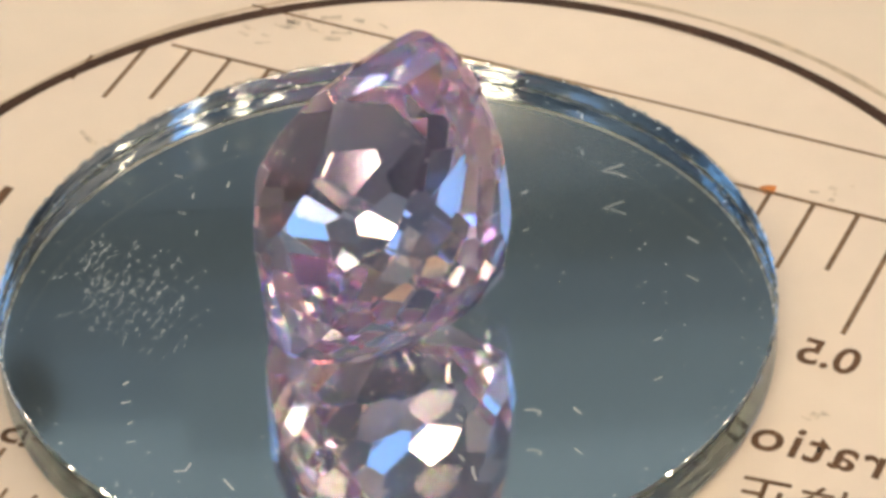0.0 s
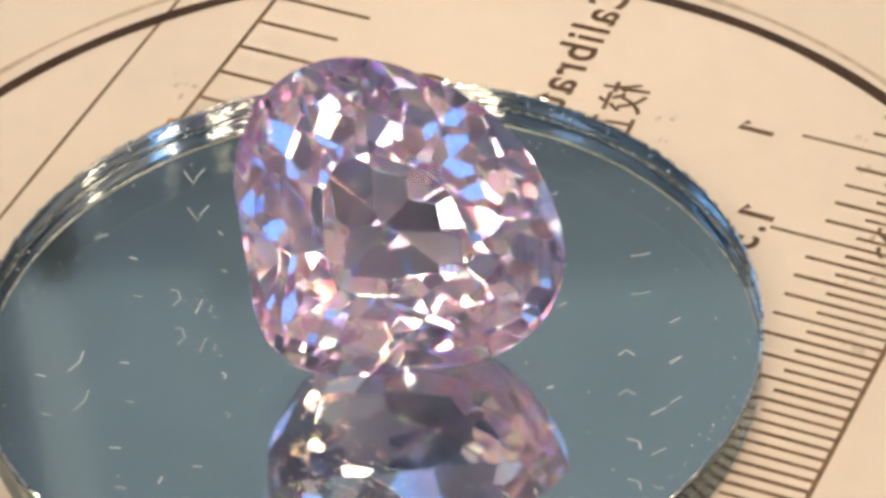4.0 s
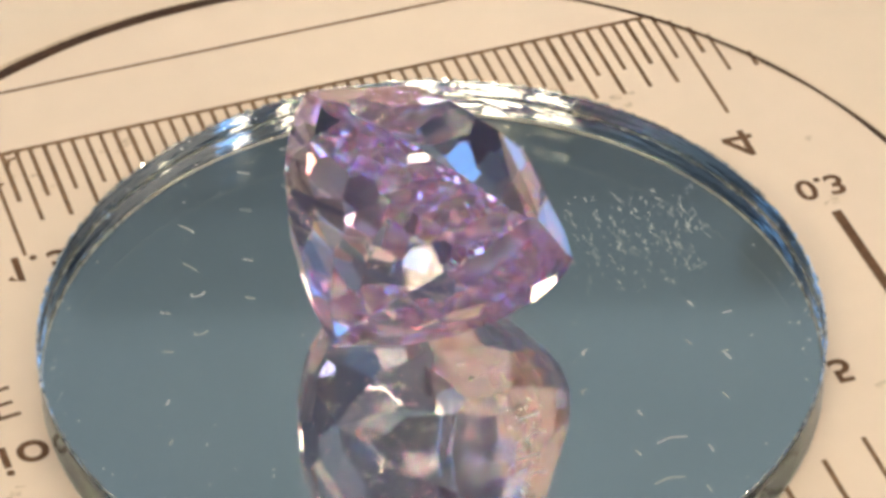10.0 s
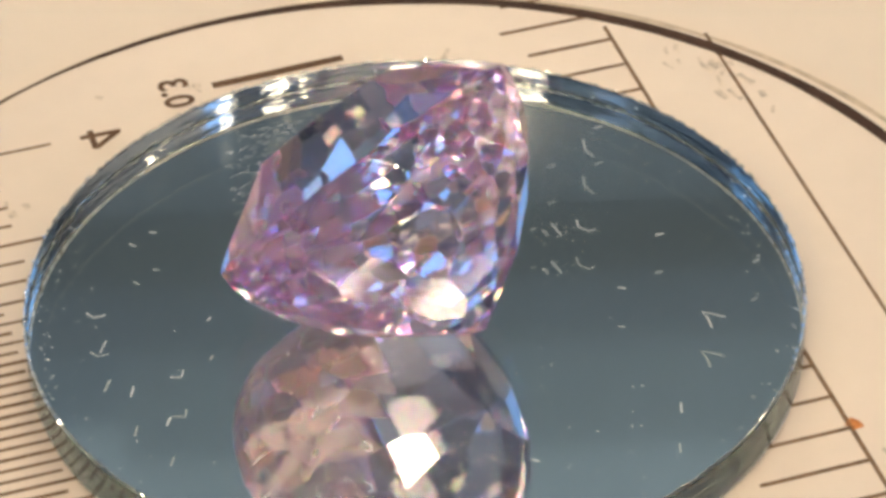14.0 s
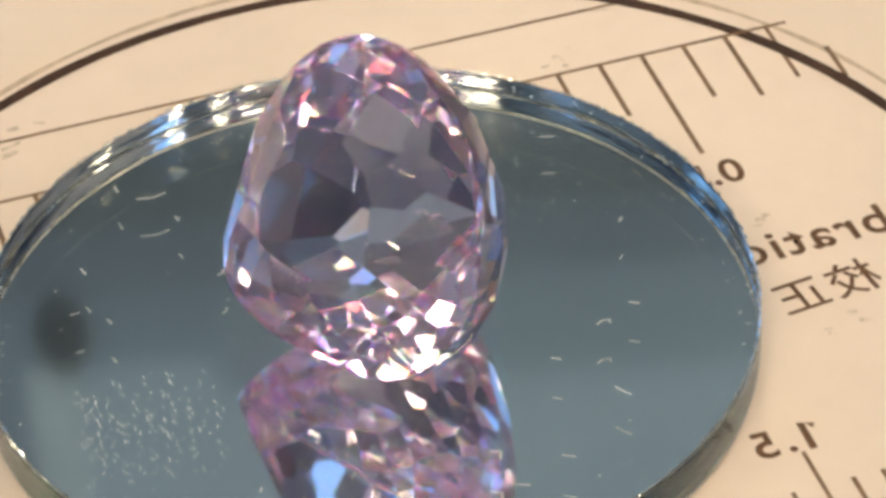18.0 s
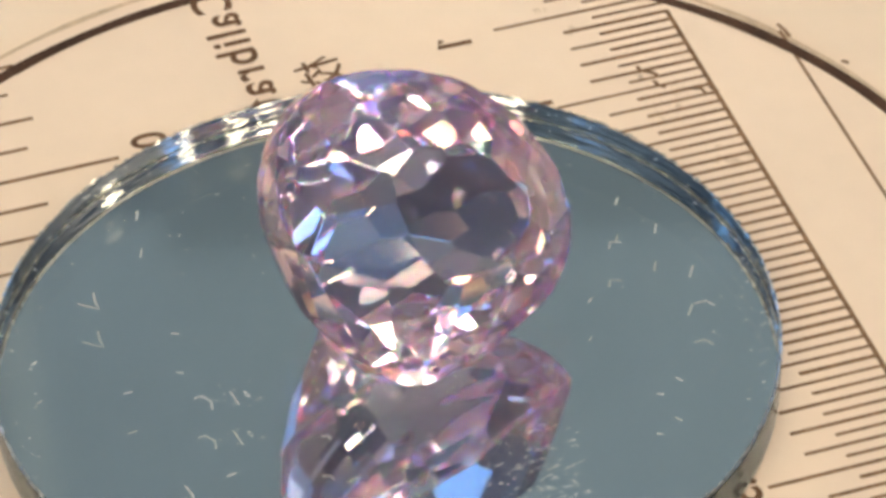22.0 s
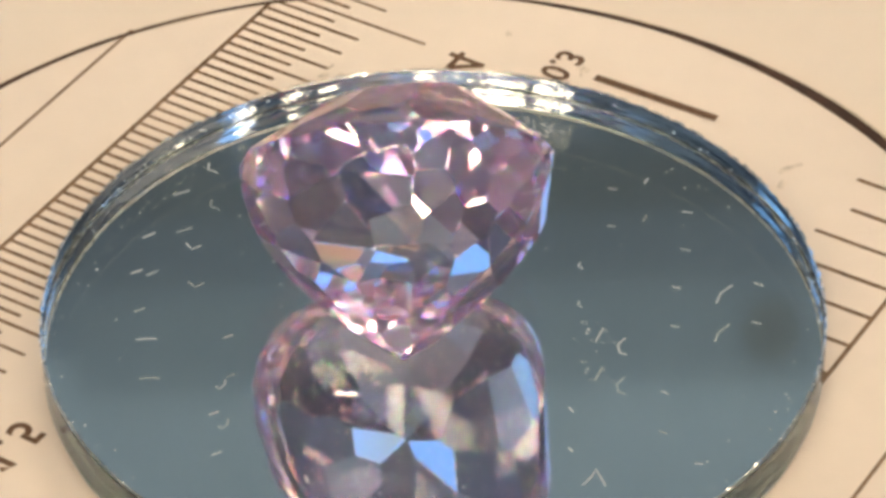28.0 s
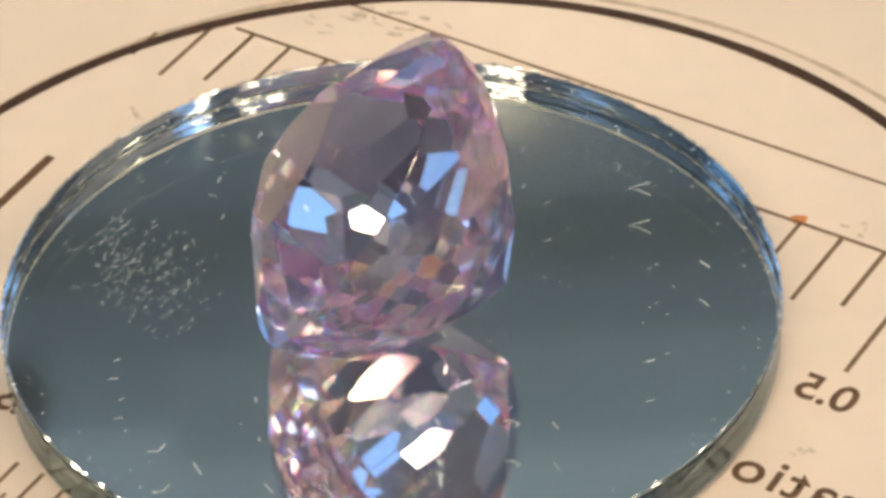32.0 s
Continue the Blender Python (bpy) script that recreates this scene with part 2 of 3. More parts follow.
# table under the turntable
table = tagged(new("table"), "plain brown wooden table under the turntable", "table")
part("tabletop", box((-0.6, -0.4, -0.05), (0.6, 0.4, -0.02), 0.003), M_TABLE, table)
for sx in (-1, 1):
    for sy in (-1, 1):
        part("leg", box((sx * 0.55 - 0.03, sy * 0.35 - 0.03, Z0), (sx * 0.55 + 0.03, sy * 0.35 + 0.03, -0.05), 0.004), M_TABLE, table)

# hanging globe lamps, unseen and added for the glints and the plate's light
for p, LAMP_R in zip(LAMPS, LAMP_SIZES):
    lamp = tagged(new("added_globe_lamp"), "added lit white globe lamp on a dark ceiling rod, out of view", "lamp", "hanging lamps")
    lamp.location = (p[0], p[1], 0)
    profile = [(LAMP_R * math.sin(radians(a)), p[2] - LAMP_R * math.cos(radians(a)), 0) for a in range(4, 170, 12)]
    part("globe", lathe(profile, 32), M_GLOBE, lamp, "glowing white glass globe")
    part("cap", lathe([(0.02, p[2] + LAMP_R - 0.004, 0), (0.024, p[2] + LAMP_R + 0.03, 0), (0.01, p[2] + LAMP_R + 0.04, 0)], 20), M_DARK, lamp)
    part("rod", lathe([(0.006, p[2] + LAMP_R + 0.04, 0), (0.006, Z1, 0)], 10), M_DARK, lamp)

lamp = tagged(new("table_lamp"), "small lit white globe lamp on a dark stand on the table", "lamp")
lamp.location = (0.013, 0.37, 0)
part("globe", lathe([(0.022 * math.sin(radians(a)), 0.225 - 0.022 * math.cos(radians(a)), 0) for a in range(6, 178, 12)], 28), M_GLOBE, lamp, "glowing white glass globe")
part("stem", lathe([(0.004, -0.012, 0), (0.004, 0.196, 0), (0.012, 0.200, 0), (0.012, 0.203, 0)], 12), M_DARK, lamp)
part("foot", lathe([(0.030, -0.020, 0), (0.030, -0.015, 0), (0.006, -0.011, 0)], 24), M_DARK, lamp)

# what the mirror shows of the far wall: its steps of tone as flat panels, and small dark fittings
M_LOWER = material("lower_wall_tone", (0.103, 0.160, 0.240), 0.8, noise_scale=3, noise_amount=0.08)
M_RAIL = material("rail_tone", (0.075, 0.116, 0.162), 0.7, noise_scale=8, noise_amount=0.12)
wall_tones = tagged(new("wall_tone_panels"), "dull blue-grey flat panel on the lower wall", "wall panel")
part("panel", box((WINDOWS[0][1], Y1 - 0.004, -0.2), (WINDOWS[1][0], Y1, 1.200), 0.001), M_LOWER, wall_tones)
M_MIDDLE = material("middle_wall_tone", (0.127, 0.201, 0.303), 0.8, noise_scale=3, noise_amount=0.08)
M_STRIP = material("pale_strip_tone", (0.296, 0.424, 0.554), 0.8, noise_scale=3, noise_amount=0.08)
M_UPPER = material("upper_wall_tone", (0.150, 0.232, 0.335), 0.8, noise_scale=3, noise_amount=0.08)
part("panel", box((WINDOWS[0][1], Y1 - 0.004, 1.200), (-0.14, Y1, 1.248), 0.001), M_MIDDLE, wall_tones)
part("panel", box((-0.14, Y1 - 0.004, 1.200), (WINDOWS[1][0], Y1, 1.275), 0.001), M_UPPER, wall_tones, "paler flat panel")
part("panel", box((WINDOWS[0][1], Y1 - 0.004, 1.248), (-0.247, Y1, 1.56), 0.001), M_MIDDLE, wall_tones)
part("panel", box((-0.247, Y1 - 0.004, 1.248), (-0.219, Y1, 1.56), 0.001), M_STRIP, wall_tones, "pale grey upright strip")
part("rail", box((WINDOWS[0][1], Y1 - 0.008, 1.105), (WINDOWS[1][0], Y1 - 0.004, 1.150), 0.001), M_RAIL, wall_tones, "darker flat rail")
for x, z, w, h, tone in ((-0.222, 1.225, 0.015, 0.028, 0.028), (-0.285, 1.335, 0.020, 0.034, 0.04), (0.240, 1.238, 0.016, 0.024, 0.11)):
    fit_ = tagged(new("wall_fitting"), "small dark oval fitting fixed on the wall", "wall fitting", "wall fittings")
    bm = lathe([(1.0, 0.0, 0), (1.0, 0.6, 0), (0.8, 0.95, 0), (0.3, 1.0, 0)], 24)
    for v in bm.verts:
        v.co = Vector((x + v.co.x * w, Y1 - v.co.z * 0.01, z + v.co.y * h))
    part("cover", bm, material("fitting_paint", (tone, tone * 1.4, tone * 1.8), 0.6, noise_scale=20, noise_amount=0.2), fit_)

# ---- the turntable and the plate ----
turntable = tagged(new("turntable"), "matt cream round turntable under the plate", "turntable")
part("platter", lathe([(45e-3, -8e-3, 0), (46e-3, -7.6e-3, 0), (46e-3, -0.9e-3, 0), (45.6e-3, -0.5e-3, 0)], 128), M_BOARD, turntable)
part("base", lathe([(34e-3, -20e-3, 0), (34e-3, -8e-3, 0)], 64), M_BOARD, turntable)

plate = tagged(new("calibration_plate"), "round cream plastic calibration plate with brown printed rules and mirrored writing", "plate")
DISC_C, DISC_R = (0.72 * U, -0.26 * U), 17.58 * U
part("disc", lathe([(DISC_R, -0.5e-3, 1), (DISC_R, -0.12e-3, 1), (DISC_R - 0.11e-3, 0.0, 1), (DISC_R - 0.14e-3, 0.0, 0)], 256, DISC_C), [M_PLATE, M_EDGE], plate)
INK = 0.02e-3


def flat_strip(points, width, level=1.0):
    """A thin printed line along points, in units of U; width a number or a function of the index."""
    bm = bmesh.new()
    rows = []
    for i, p in enumerate(points):
        a, b = points[max(i - 1, 0)], points[min(i + 1, len(points) - 1)]
        d = (Vector(b) - Vector(a)).normalized()
        n = Vector((-d.y, d.x)) * (width(i) if callable(width) else width) / 2
        q0, q1 = Vector(p) + n, Vector(p) - n
        rows.append((bm.verts.new((q0.x * U, q0.y * U, INK * level)), bm.verts.new((q1.x * U, q1.y * U, INK * level))))
    for (a, b), (c, d) in zip(rows, rows[1:]):
        bm.faces.new((b, d, c, a))
    bmesh.ops.recalc_face_normals(bm, faces=bm.faces[:])
    return bm


RING_C, RING_R = Vector((0.33, -0.36)), 17.0
ring_pts = [RING_C + RING_R * Vector((math.cos(a), math.sin(a))) for a in [2 * math.pi * i / 360 for i in range(361)]]
thin = lambda i: 0.40 - 0.28 * math.exp(-((((i - 195 + 180) % 360) - 180) / 45.0) ** 4) + 0.03 * math.sin(i * 0.31) * math.sin(i * 0.083)
part("printed_ring", flat_strip(ring_pts, thin), M_RING, plate, "dark brown circle near the rim")

edge_pts = [Vector((0.72, -0.26)) + 17.40 * Vector((math.cos(a), math.sin(a))) for a in [2 * math.pi * i / 360 for i in range(361)]]
part("rim_line", flat_strip(edge_pts, lambda i: 0.20 + 0.06 * math.sin(i * 0.4) * math.sin(i * 0.13), 0.4), M_RIM, plate, "faint brown band at the rim")

ALONG, INWARD = Vector((-0.8912, 0.4536)), Vector((0.4536, 0.8912))


def on_disc(p, d, inside=0.05):
    """The way along d from p to the plate's rim."""
    c = Vector((0.72, -0.26))
    r = 17.58 - inside
    o = p - c
    b = o.dot(d)
    return -b + math.sqrt(max(b * b - o.dot(o) + r * r, 0))


# fine rule: half-millimetre divisions; the rules lie a little askew to the writing
RULED, ACROSS = Vector((-0.8986, 0.4388)), Vector((0.4388, 0.8986))
RULE = Vector((5.51, -16.09))
part("rule_line", flat_strip([RULE, RULE + RULED * 23.7], 0.145), M_FINE, plate)
STEP = 0.4183
rng = random.Random(4)
for k in range(-5, 65):
    s = 24.29 - STEP * (60 - k)
    reach = 5.2 if k % 20 == 0 else 4.65 if k % 10 == 0 else 3.3 if k % 2 == 0 else 2.25
    root = RULE + RULED * s
    start = 0.0
    if s < 0 or s > 23.65:
        start = -on_disc(root + ACROSS * 3, -ACROSS) + 3
        start = max(start, 0.0)
    if reach - start < 0.3:
        continue
    e = 0.04 * rng.uniform(-1, 1)
    part("tick", flat_strip([root + ACROSS * start, root + ACROSS * ((start + reach + e) / 2), root + ACROSS * (reach + e)], 0.135 * rng.uniform(0.85, 1.12), 0.7), M_FINE, plate)
# outer line beside the fine rule
mid = Vector((-6.75, -13.25))
part("border_line", flat_strip([mid - RULED * on_disc(mid, -RULED), mid + RULED * on_disc(mid, RULED)], 0.11, 0.7), M_FINE, plate)

# coarse rule: sixteenths of an inch
EDGE = Vector((18.30, 2.50))
part("rule_line", flat_strip([EDGE, EDGE + RULED * 27.75], 0.13), M_FINE, plate)
for k in range(-1, 23):
    s = 0.656 + 1.3212 * k
    reach = 5.05 if k == 3 else 3.1 if k % 2 else 2.65
    root = EDGE + RULED * s
    start = 0.0
    if s < 0 or s > 27.7:
        start = max(3 - on_disc(root - ACROSS * 3, ACROSS), 0)
    if reach - start < 0.3:
        continue
    part("tick", flat_strip([root - ACROSS * start, root - ACROSS * reach], 0.145 * rng.uniform(0.9, 1.1), 0.7), M_FINE, plate)
mid = Vector((5.91, 11.60))
part("border_line", flat_strip([mid - RULED * on_disc(mid, -RULED), mid + RULED * on_disc(mid, RULED)], 0.115, 0.7), M_FINE, plate)
part("printed_bar", flat_strip([Vector((-12.82, 4.40)), Vector((-11.10, 8.06))], 0.30), M_PRINT, plate, "thick brown bar")


def writing(name, text, at, size, along=ALONG, weight=0.0, spread=1.0):
    """Mirrored writing on the plate, centred at a place in units of U."""
    cu = bpy.data.curves.new(name, "FONT")
    cu.body, cu.size, cu.align_x, cu.align_y, cu.offset = text, size, "CENTER", "CENTER", weight
    cu.space_character = spread
    tmp = new(name, cu)
    bpy.context.view_layer.update()
    me = bpy.data.meshes.new_from_object(tmp.evaluated_get(bpy.context.evaluated_depsgraph_get()))
    bpy.data.objects.remove(tmp)
    bpy.data.curves.remove(cu)
    xs, ys = [v.co.x for v in me.vertices], [v.co.y for v in me.vertices]
    cx, cy = (min(xs) + max(xs)) / 2, (min(ys) + max(ys)) / 2
    a = along.normalized()
    up = Vector((a.y, -a.x))
    for v in me.vertices:
        p = Vector(at) + a * (v.co.x - cx) + up * (v.co.y - cy)
        v.co = (p.x * U, p.y * U, INK)
    me.flip_normals()
    me.materials.clear()
    me.materials.append(M_PRINT)
    ob = new(name, me)
    ob.parent = plate
    return ob


writing("word", "Calibration", (12.27, -5.18), 1.70, Vector((-0.91, 0.415)), 0.026, 1.13)
writing("word", "\u6821\u6b63", (9.96, -6.49), 1.50, Vector((-0.94, 0.34)), 0.012, 1.15)
for text, at, size in (("5", (4.00, -9.56), 1.4), (".", (4.43, -10.20), 1.4), ("0.5", (11.48, -0.9), 1.45), ("0.3", (-13.3, 3.40), 1.22), ("5", (-7.8, 8.9), 1.3), ("3.5", (-9.92, -2.68), 1.3), ("5", (-10.80, 2.12), 1.2)):
    writing("number", text, at, size, ALONG, 0.028)


def one(at, size):
    """The figure 1 with its slanting flag."""
    up, a = INWARD * size, ALONG * size
    c = Vector(at)
    part("number", flat_strip([c - up * 0.5, c + up * 0.5, c + up * 0.30 - a * 0.30], 0.21), M_PRINT, plate)


def four(at, high, wide):
    """The figure 4 with its open triangle, in three strokes."""
    up, a, c = INWARD * high, ALONG * wide, Vector(at)
    bm = bmesh.new()
    for k, line in enumerate((((0.18, -0.5), (0.18, 0.5)), ((0.20, 0.48), (-0.46, -0.20)), ((-0.52, -0.22), (0.46, -0.22)))):
        stroke = flat_strip([c + a * x + up * y for x, y in line], 0.19, 1.0 + 0.1 * k)
        me = bpy.data.meshes.new("stroke")
        stroke.to_mesh(me)
        stroke.free()
        bm.from_mesh(me)
        bpy.data.meshes.remove(me)
    part("number", bm, M_PRINT, plate)


four((-13.22, 0.46), 1.2, 0.92)
one((8.84, -10.47), 1.05)
one((5.05, -10.10), 1.05)
# specks, pencil dashes and smudges on the plate
for x, y, w, l, turn in ((10.55, 6.38, 0.36, 0.40, 20), ):
    part("fleck", flat_strip([Vector((x - l / 2, y)), Vector((x, y + 0.06)), Vector((x + l / 2, y))], w), M_ORANGE, plate, "small orange fleck")
# brown scribbles across the fine rule and at the rim
for line in (((4.22, -13.5), (3.99, -13.4), (3.73, -13.57), (3.5, -13.62)), ((3.4, -13.34), (3.16, -13.29), (2.92, -13.36)),
             ((2.58, -13.48), (2.37, -13.83), (2.14, -14.05), (1.88, -13.97), (1.63, -14.24)), ((2.12, -14.46), (1.97, -14.27), (1.71, -14.31)),
             ((2.65, -17.9), (2.29, -17.82), (1.96, -17.7)), ((0.09, -17.9), (-0.15, -17.95))):
    part("scribble", flat_strip([Vector(p) for p in line], 0.13, 1.3), M_FINE, plate)
rng = random.Random(11)
for cx, cy, n, spread, length in ((-3.2, 15.2, 22, 1.5, 0.6), (12.6, 6.4, 5, 0.7, 0.25), (2.9, -13.2, 6, 0.8, 0.5), (-0.6, -12.2, 6, 0.7, 0.5), (-13.2, 4.0, 4, 0.3, 0.4), (11.2, -3.0, 4, 0.8, 0.3), (-8.7, 10.2, 3, 0.6, 0.5), (-14.8, 1.6, 2, 0.1, 0.25), (8.0, -13.3, 4, 1.2, 0.4), (9.0, -7.6, 4, 0.9, 0.35), (-12.2, -3.5, 4, 1.0, 0.3)):
    for k in range(n):
        p = Vector((cx + rng.gauss(0, 1) * spread * 0.6, cy + rng.gauss(0, 1) * spread * 0.35))
        d = (ALONG + Vector((rng.uniform(-0.5, 0.5), rng.uniform(-0.5, 0.5)))).normalized() * length * rng.uniform(0.4, 1.1)
        part("smudge", flat_strip([p - d / 2, p + Vector((-d.y, d.x)) * 0.06, p + d / 2], rng.uniform(0.07, 0.24), 0.3), M_SMUDGE, plate)

# ---- the mirror ----
MIRROR_C, MIRROR_R, MIRROR_H = (-0.33 * U, 0.84 * U), 10.53 * U, 1.558 * U
MIRROR_B = 0.155 * U
mirror = tagged(new("round_mirror"), "round back-silvered glass mirror with chipped rim and fine scratches", "mirror")
RIM_ROWS = 9


def chip(a, k):
    """Grinding marks that run round the rim, and small chips along its upper edge."""
    if k == 0 or k > RIM_ROWS + 1:
        return 0.0
    grind = noise.noise(Vector((math.cos(a) * 5, math.sin(a) * 5, k * 1.7))) * 0.013
    if k == RIM_ROWS + 1:
        grind += noise.noise(Vector((math.cos(a) * 45, math.sin(a) * 45, 9.0))) * 0.035
    return (grind - 0.01) * 1e-3


rim = [(MIRROR_R, MIRROR_B + 0.03e-3 + (MIRROR_H - MIRROR_B - 0.10e-3) * k / RIM_ROWS, 1) for k in range(RIM_ROWS + 1)]
disc = lathe([(MIRROR_R - 0.03e-3, MIRROR_B, 0)] + rim + [(MIRROR_R - 0.08e-3, MIRROR_H, 2), (MIRROR_R - 0.10e-3, MIRROR_H, 0)], 360, MIRROR_C, chip)
for f in disc.faces:
    f.smooth = f.material_index == 1
part("glass_disc", disc, [M_GLASS, M_GROUND, M_CHIP], mirror)
part("silver_coating", lathe([(MIRROR_R - 0.05e-3, MIRROR_B + 0.03e-3, 0), (MIRROR_R - 0.05e-3, MIRROR_B + 0.06e-3, 0)], 360, MIRROR_C), M_SILVER, mirror, "silver mirror coating under the glass")


worn = bmesh.new()
last_pair = None
for i in range(721):
    a = 2 * math.pi * (i % 720) / 720
    bite = noise.noise(Vector((math.cos(a) * 60, math.sin(a) * 60, 3.0)))
    pair = [worn.verts.new((MIRROR_C[0] + r * math.cos(a), MIRROR_C[1] + r * math.sin(a), MIRROR_B + 0.075e-3)) for r in (MIRROR_R - 0.045e-3, MIRROR_R - (0.055 + 0.09 * max(bite - 0.05, 0.0)) * 1e-3)]
    if last_pair:
        worn.faces.new((last_pair[0], pair[0], pair[1], last_pair[1]))
    last_pair = pair
part("worn_edge", worn, material("worn_silver_edge", (0.62, 0.62, 0.52), 0.35, 0.3, noise_scale=1500, noise_amount=0.5), mirror, "pale worn edge of the silvering")


def scratch(points, width):
    bm = flat_strip([Vector(p) for p in points], width)
    for v in bm.verts:
        v.co.z = MIRROR_H + 0.006e-3
    return bm


def strokes(at, turn, *lines):
    """Lines given in a scratch's own axes, turned and laid at a place on the glass."""
    c, s = math.cos(radians(turn)), math.sin(radians(turn))
    return [[(at[0] + c * x - s * y, at[1] + s * x + c * y) for x, y in line] for line in lines]


MARKS = strokes((5.80, 5.60), 0, [(0.60, 0.29), (0.3, 0.16), (0, 0), (0.3, -0.08), (0.64, -0.30)])
MARKS += strokes((-1.45, 8.6), 158, [(-0.5, 0), (-0.1, 0.08), (0.35, -0.06)])
MARKS += strokes((1.0, 5.95), 15, [(-0.3, 0.2), (-0.1, -0.05), (0.25, -0.08), (0.35, 0.1)])
MARKS += strokes((-2.05, -5.95), 60, [(-0.3, 0.1), (0, 0), (0.1, 0.28)])
MARKS += strokes((-2.50, -7.20), 115, [(-0.2, 0), (0.2, 0.1)])
MARKS += strokes((-0.96, -7.28), 115, [(-0.2, 0), (0.15, 0.05)])
MARKS += strokes((1.78, -6.60), 98, [(-0.27, 0), (0.0, 0.03), (0.27, 0)])
MARKS += strokes((3.38, -4.38), 0, [(-0.2, 0.1), (0, 0.12), (0.2, 0), (0.1, -0.12)])
MARKS += strokes((-4.46, -6.60), 118, [(-0.25, 0), (0.25, 0.03)])
MARKS += strokes((-4.77, 7.43), 70, [(-0.15, 0), (0.15, 0.05)])
MARKS += strokes((8.06, 2.4), 136, [(-0.2, 0), (0.2, 0)])
MARKS += strokes((4.53, -4.38), 120, [(-0.15, 0), (0.15, 0.02)])
MARKS += strokes((0.58, 5.38), 160, [(-0.3, 0), (0.3, 0.03)])
MARKS += strokes((-7.2, -3.3), 0, [(-0.12, 0), (0.12, 0.04)])
MARKS += strokes((-5.59, -5.93), 40, [(-0.28, 0.10), (-0.05, -0.08), (0.25, 0.06)])
MARKS += strokes((1.49, -4.44), 115, [(-0.14, 0), (0.14, 0.03)])
MARKS += strokes((-5.63, 5.31), 70, [(-0.12, 0), (0.12, 0.05)])
MARKS += strokes((-6.09, 6.27), 150, [(-0.15, 0), (0.12, 0.04)])
MARKS += strokes((-2.23, 4.65), 20, [(-0.14, 0.05), (0.0, -0.04), (0.14, 0.05)])
MARKS += strokes((-1.52, 7.31), 70, [(-0.14, 0), (0.12, 0.03)])
MARKS += strokes((-1.84, 9.50), 60, [(-0.14, 0), (0.14, 0.05)])
MARKS += strokes((3.59, 4.81), 30, [(-0.10, 0), (0.12, 0.02)])
MARKS += strokes((5.38, 8.20), 80, [(-0.10, 0), (0.12, 0.02)])
MARKS += strokes((-7.23, -2.54), 30, [(-0.10, 0), (0.10, 0.03)])
MARKS += strokes((-3.33, -3.87), 100, [(-0.10, 0), (0.10, 0.03)])
MARKS += strokes((2.73, 7.20), 60, [(-0.12, 0), (0.12, 0.02)])
MARKS += strokes((6.82, -1.69), 20, [(-0.12, 0), (0.12, 0.02)])
for line in MARKS:
    part("scratch", scratch(line, 0.050), M_SCRATCH, mirror)


def many_marks(name, seed, count, place, length, width, lean):
    """Fine scuffs and dust too many to count, joined."""
    r = random.Random(seed)
    bm = bmesh.new()
    for _ in range(count):
        x, y = place(r)
        a = lean + r.gauss(0, 0.35)
        d = Vector((math.cos(a), math.sin(a))) * length * r.uniform(0.3, 1.2) / 2
        n = Vector((-d.y, d.x)).normalized() * width * r.uniform(0.5, 1.3) / 2
        vs = [bm.verts.new(((x + p.x) * U, (y + p.y) * U, MIRROR_H + 0.006e-3)) for p in (-d - n * 0.3, -d * 0.2 - n, d - n * 0.2, d * 0.8 + n * 0.3, -d * 0.1 + n, -d + n * 0.3)]
        bm.faces.new(vs)
    return tagged(part(name, bm, M_SCRATCH, mirror), kind="stuff")


def in_rows(r):
    """A scuff lies on one of a few nearly parallel trails."""
    row, s = r.randrange(11) - 5, r.uniform(-1.5, 1.5) * r.uniform(0.5, 1.0)
    bend = 0.05 * s * s
    c, d = math.cos(radians(56)), math.sin(radians(56))
    x, y = s, row * 0.34 + bend + r.gauss(0, 0.085)
    return -7.2 + c * x - d * y, 1.85 + d * x + c * y


many_marks("scuff_patch", 3, 125, in_rows, 0.23, 0.030, radians(58))
many_marks("scuff_specks", 12, 16, lambda r: (0.6 + r.gauss(0, 0.35), 5.2 + r.gauss(0, 0.4)), 0.11, 0.05, 0.3)
many_marks("dust", 5, 48, lambda r: (lambda a, q: (-0.26 + q * math.cos(a), 0.86 + q * math.sin(a)))(r.uniform(0, 6.283), 10.2 * math.sqrt(r.random())), 0.09, 0.045, 0.3)
many_marks("rim_nicks", 6, 70, lambda r: (lambda a, q: (-0.26 + q * math.cos(a), 0.86 + q * math.sin(a)))(r.uniform(0, 6.283), 10.25 - abs(r.gauss(0, 0.22))), 0.11, 0.05, 0.3)


def rim_chips(name, seed, count, radius, height, size, label):
    """Small bright breaks in the glass all round the rim, each lying at its own slant."""
    r = random.Random(seed)
    bm = bmesh.new()
    for _ in range(count):
        a = r.uniform(0, 2 * math.pi)
        q = radius + r.gauss(0, 0.015e-3)
        c = Vector((MIRROR_C[0] + q * math.cos(a), MIRROR_C[1] + q * math.sin(a), height + r.uniform(-0.4, 1.0) * 0.02e-3))
        along = Vector((-math.sin(a), math.cos(a), 0.0))
        up = Vector((math.cos(a) * r.gauss(0, 0.35), math.sin(a) * r.gauss(0, 0.35), 1.0)).normalized()
        across = up.cross(along).normalized()
        w, h = size * r.uniform(0.5, 1.8), size * r.uniform(0.15, 0.45)
        bm.faces.new([bm.verts.new(c + along * x * w + across * y * h) for x, y in ((-0.5, -0.1), (-0.1, -0.5), (0.5, -0.2), (0.4, 0.3), (-0.2, 0.5))])
    ob = part(name, bm, M_BREAK, mirror, label)
    return tagged(ob, kind="stuff")


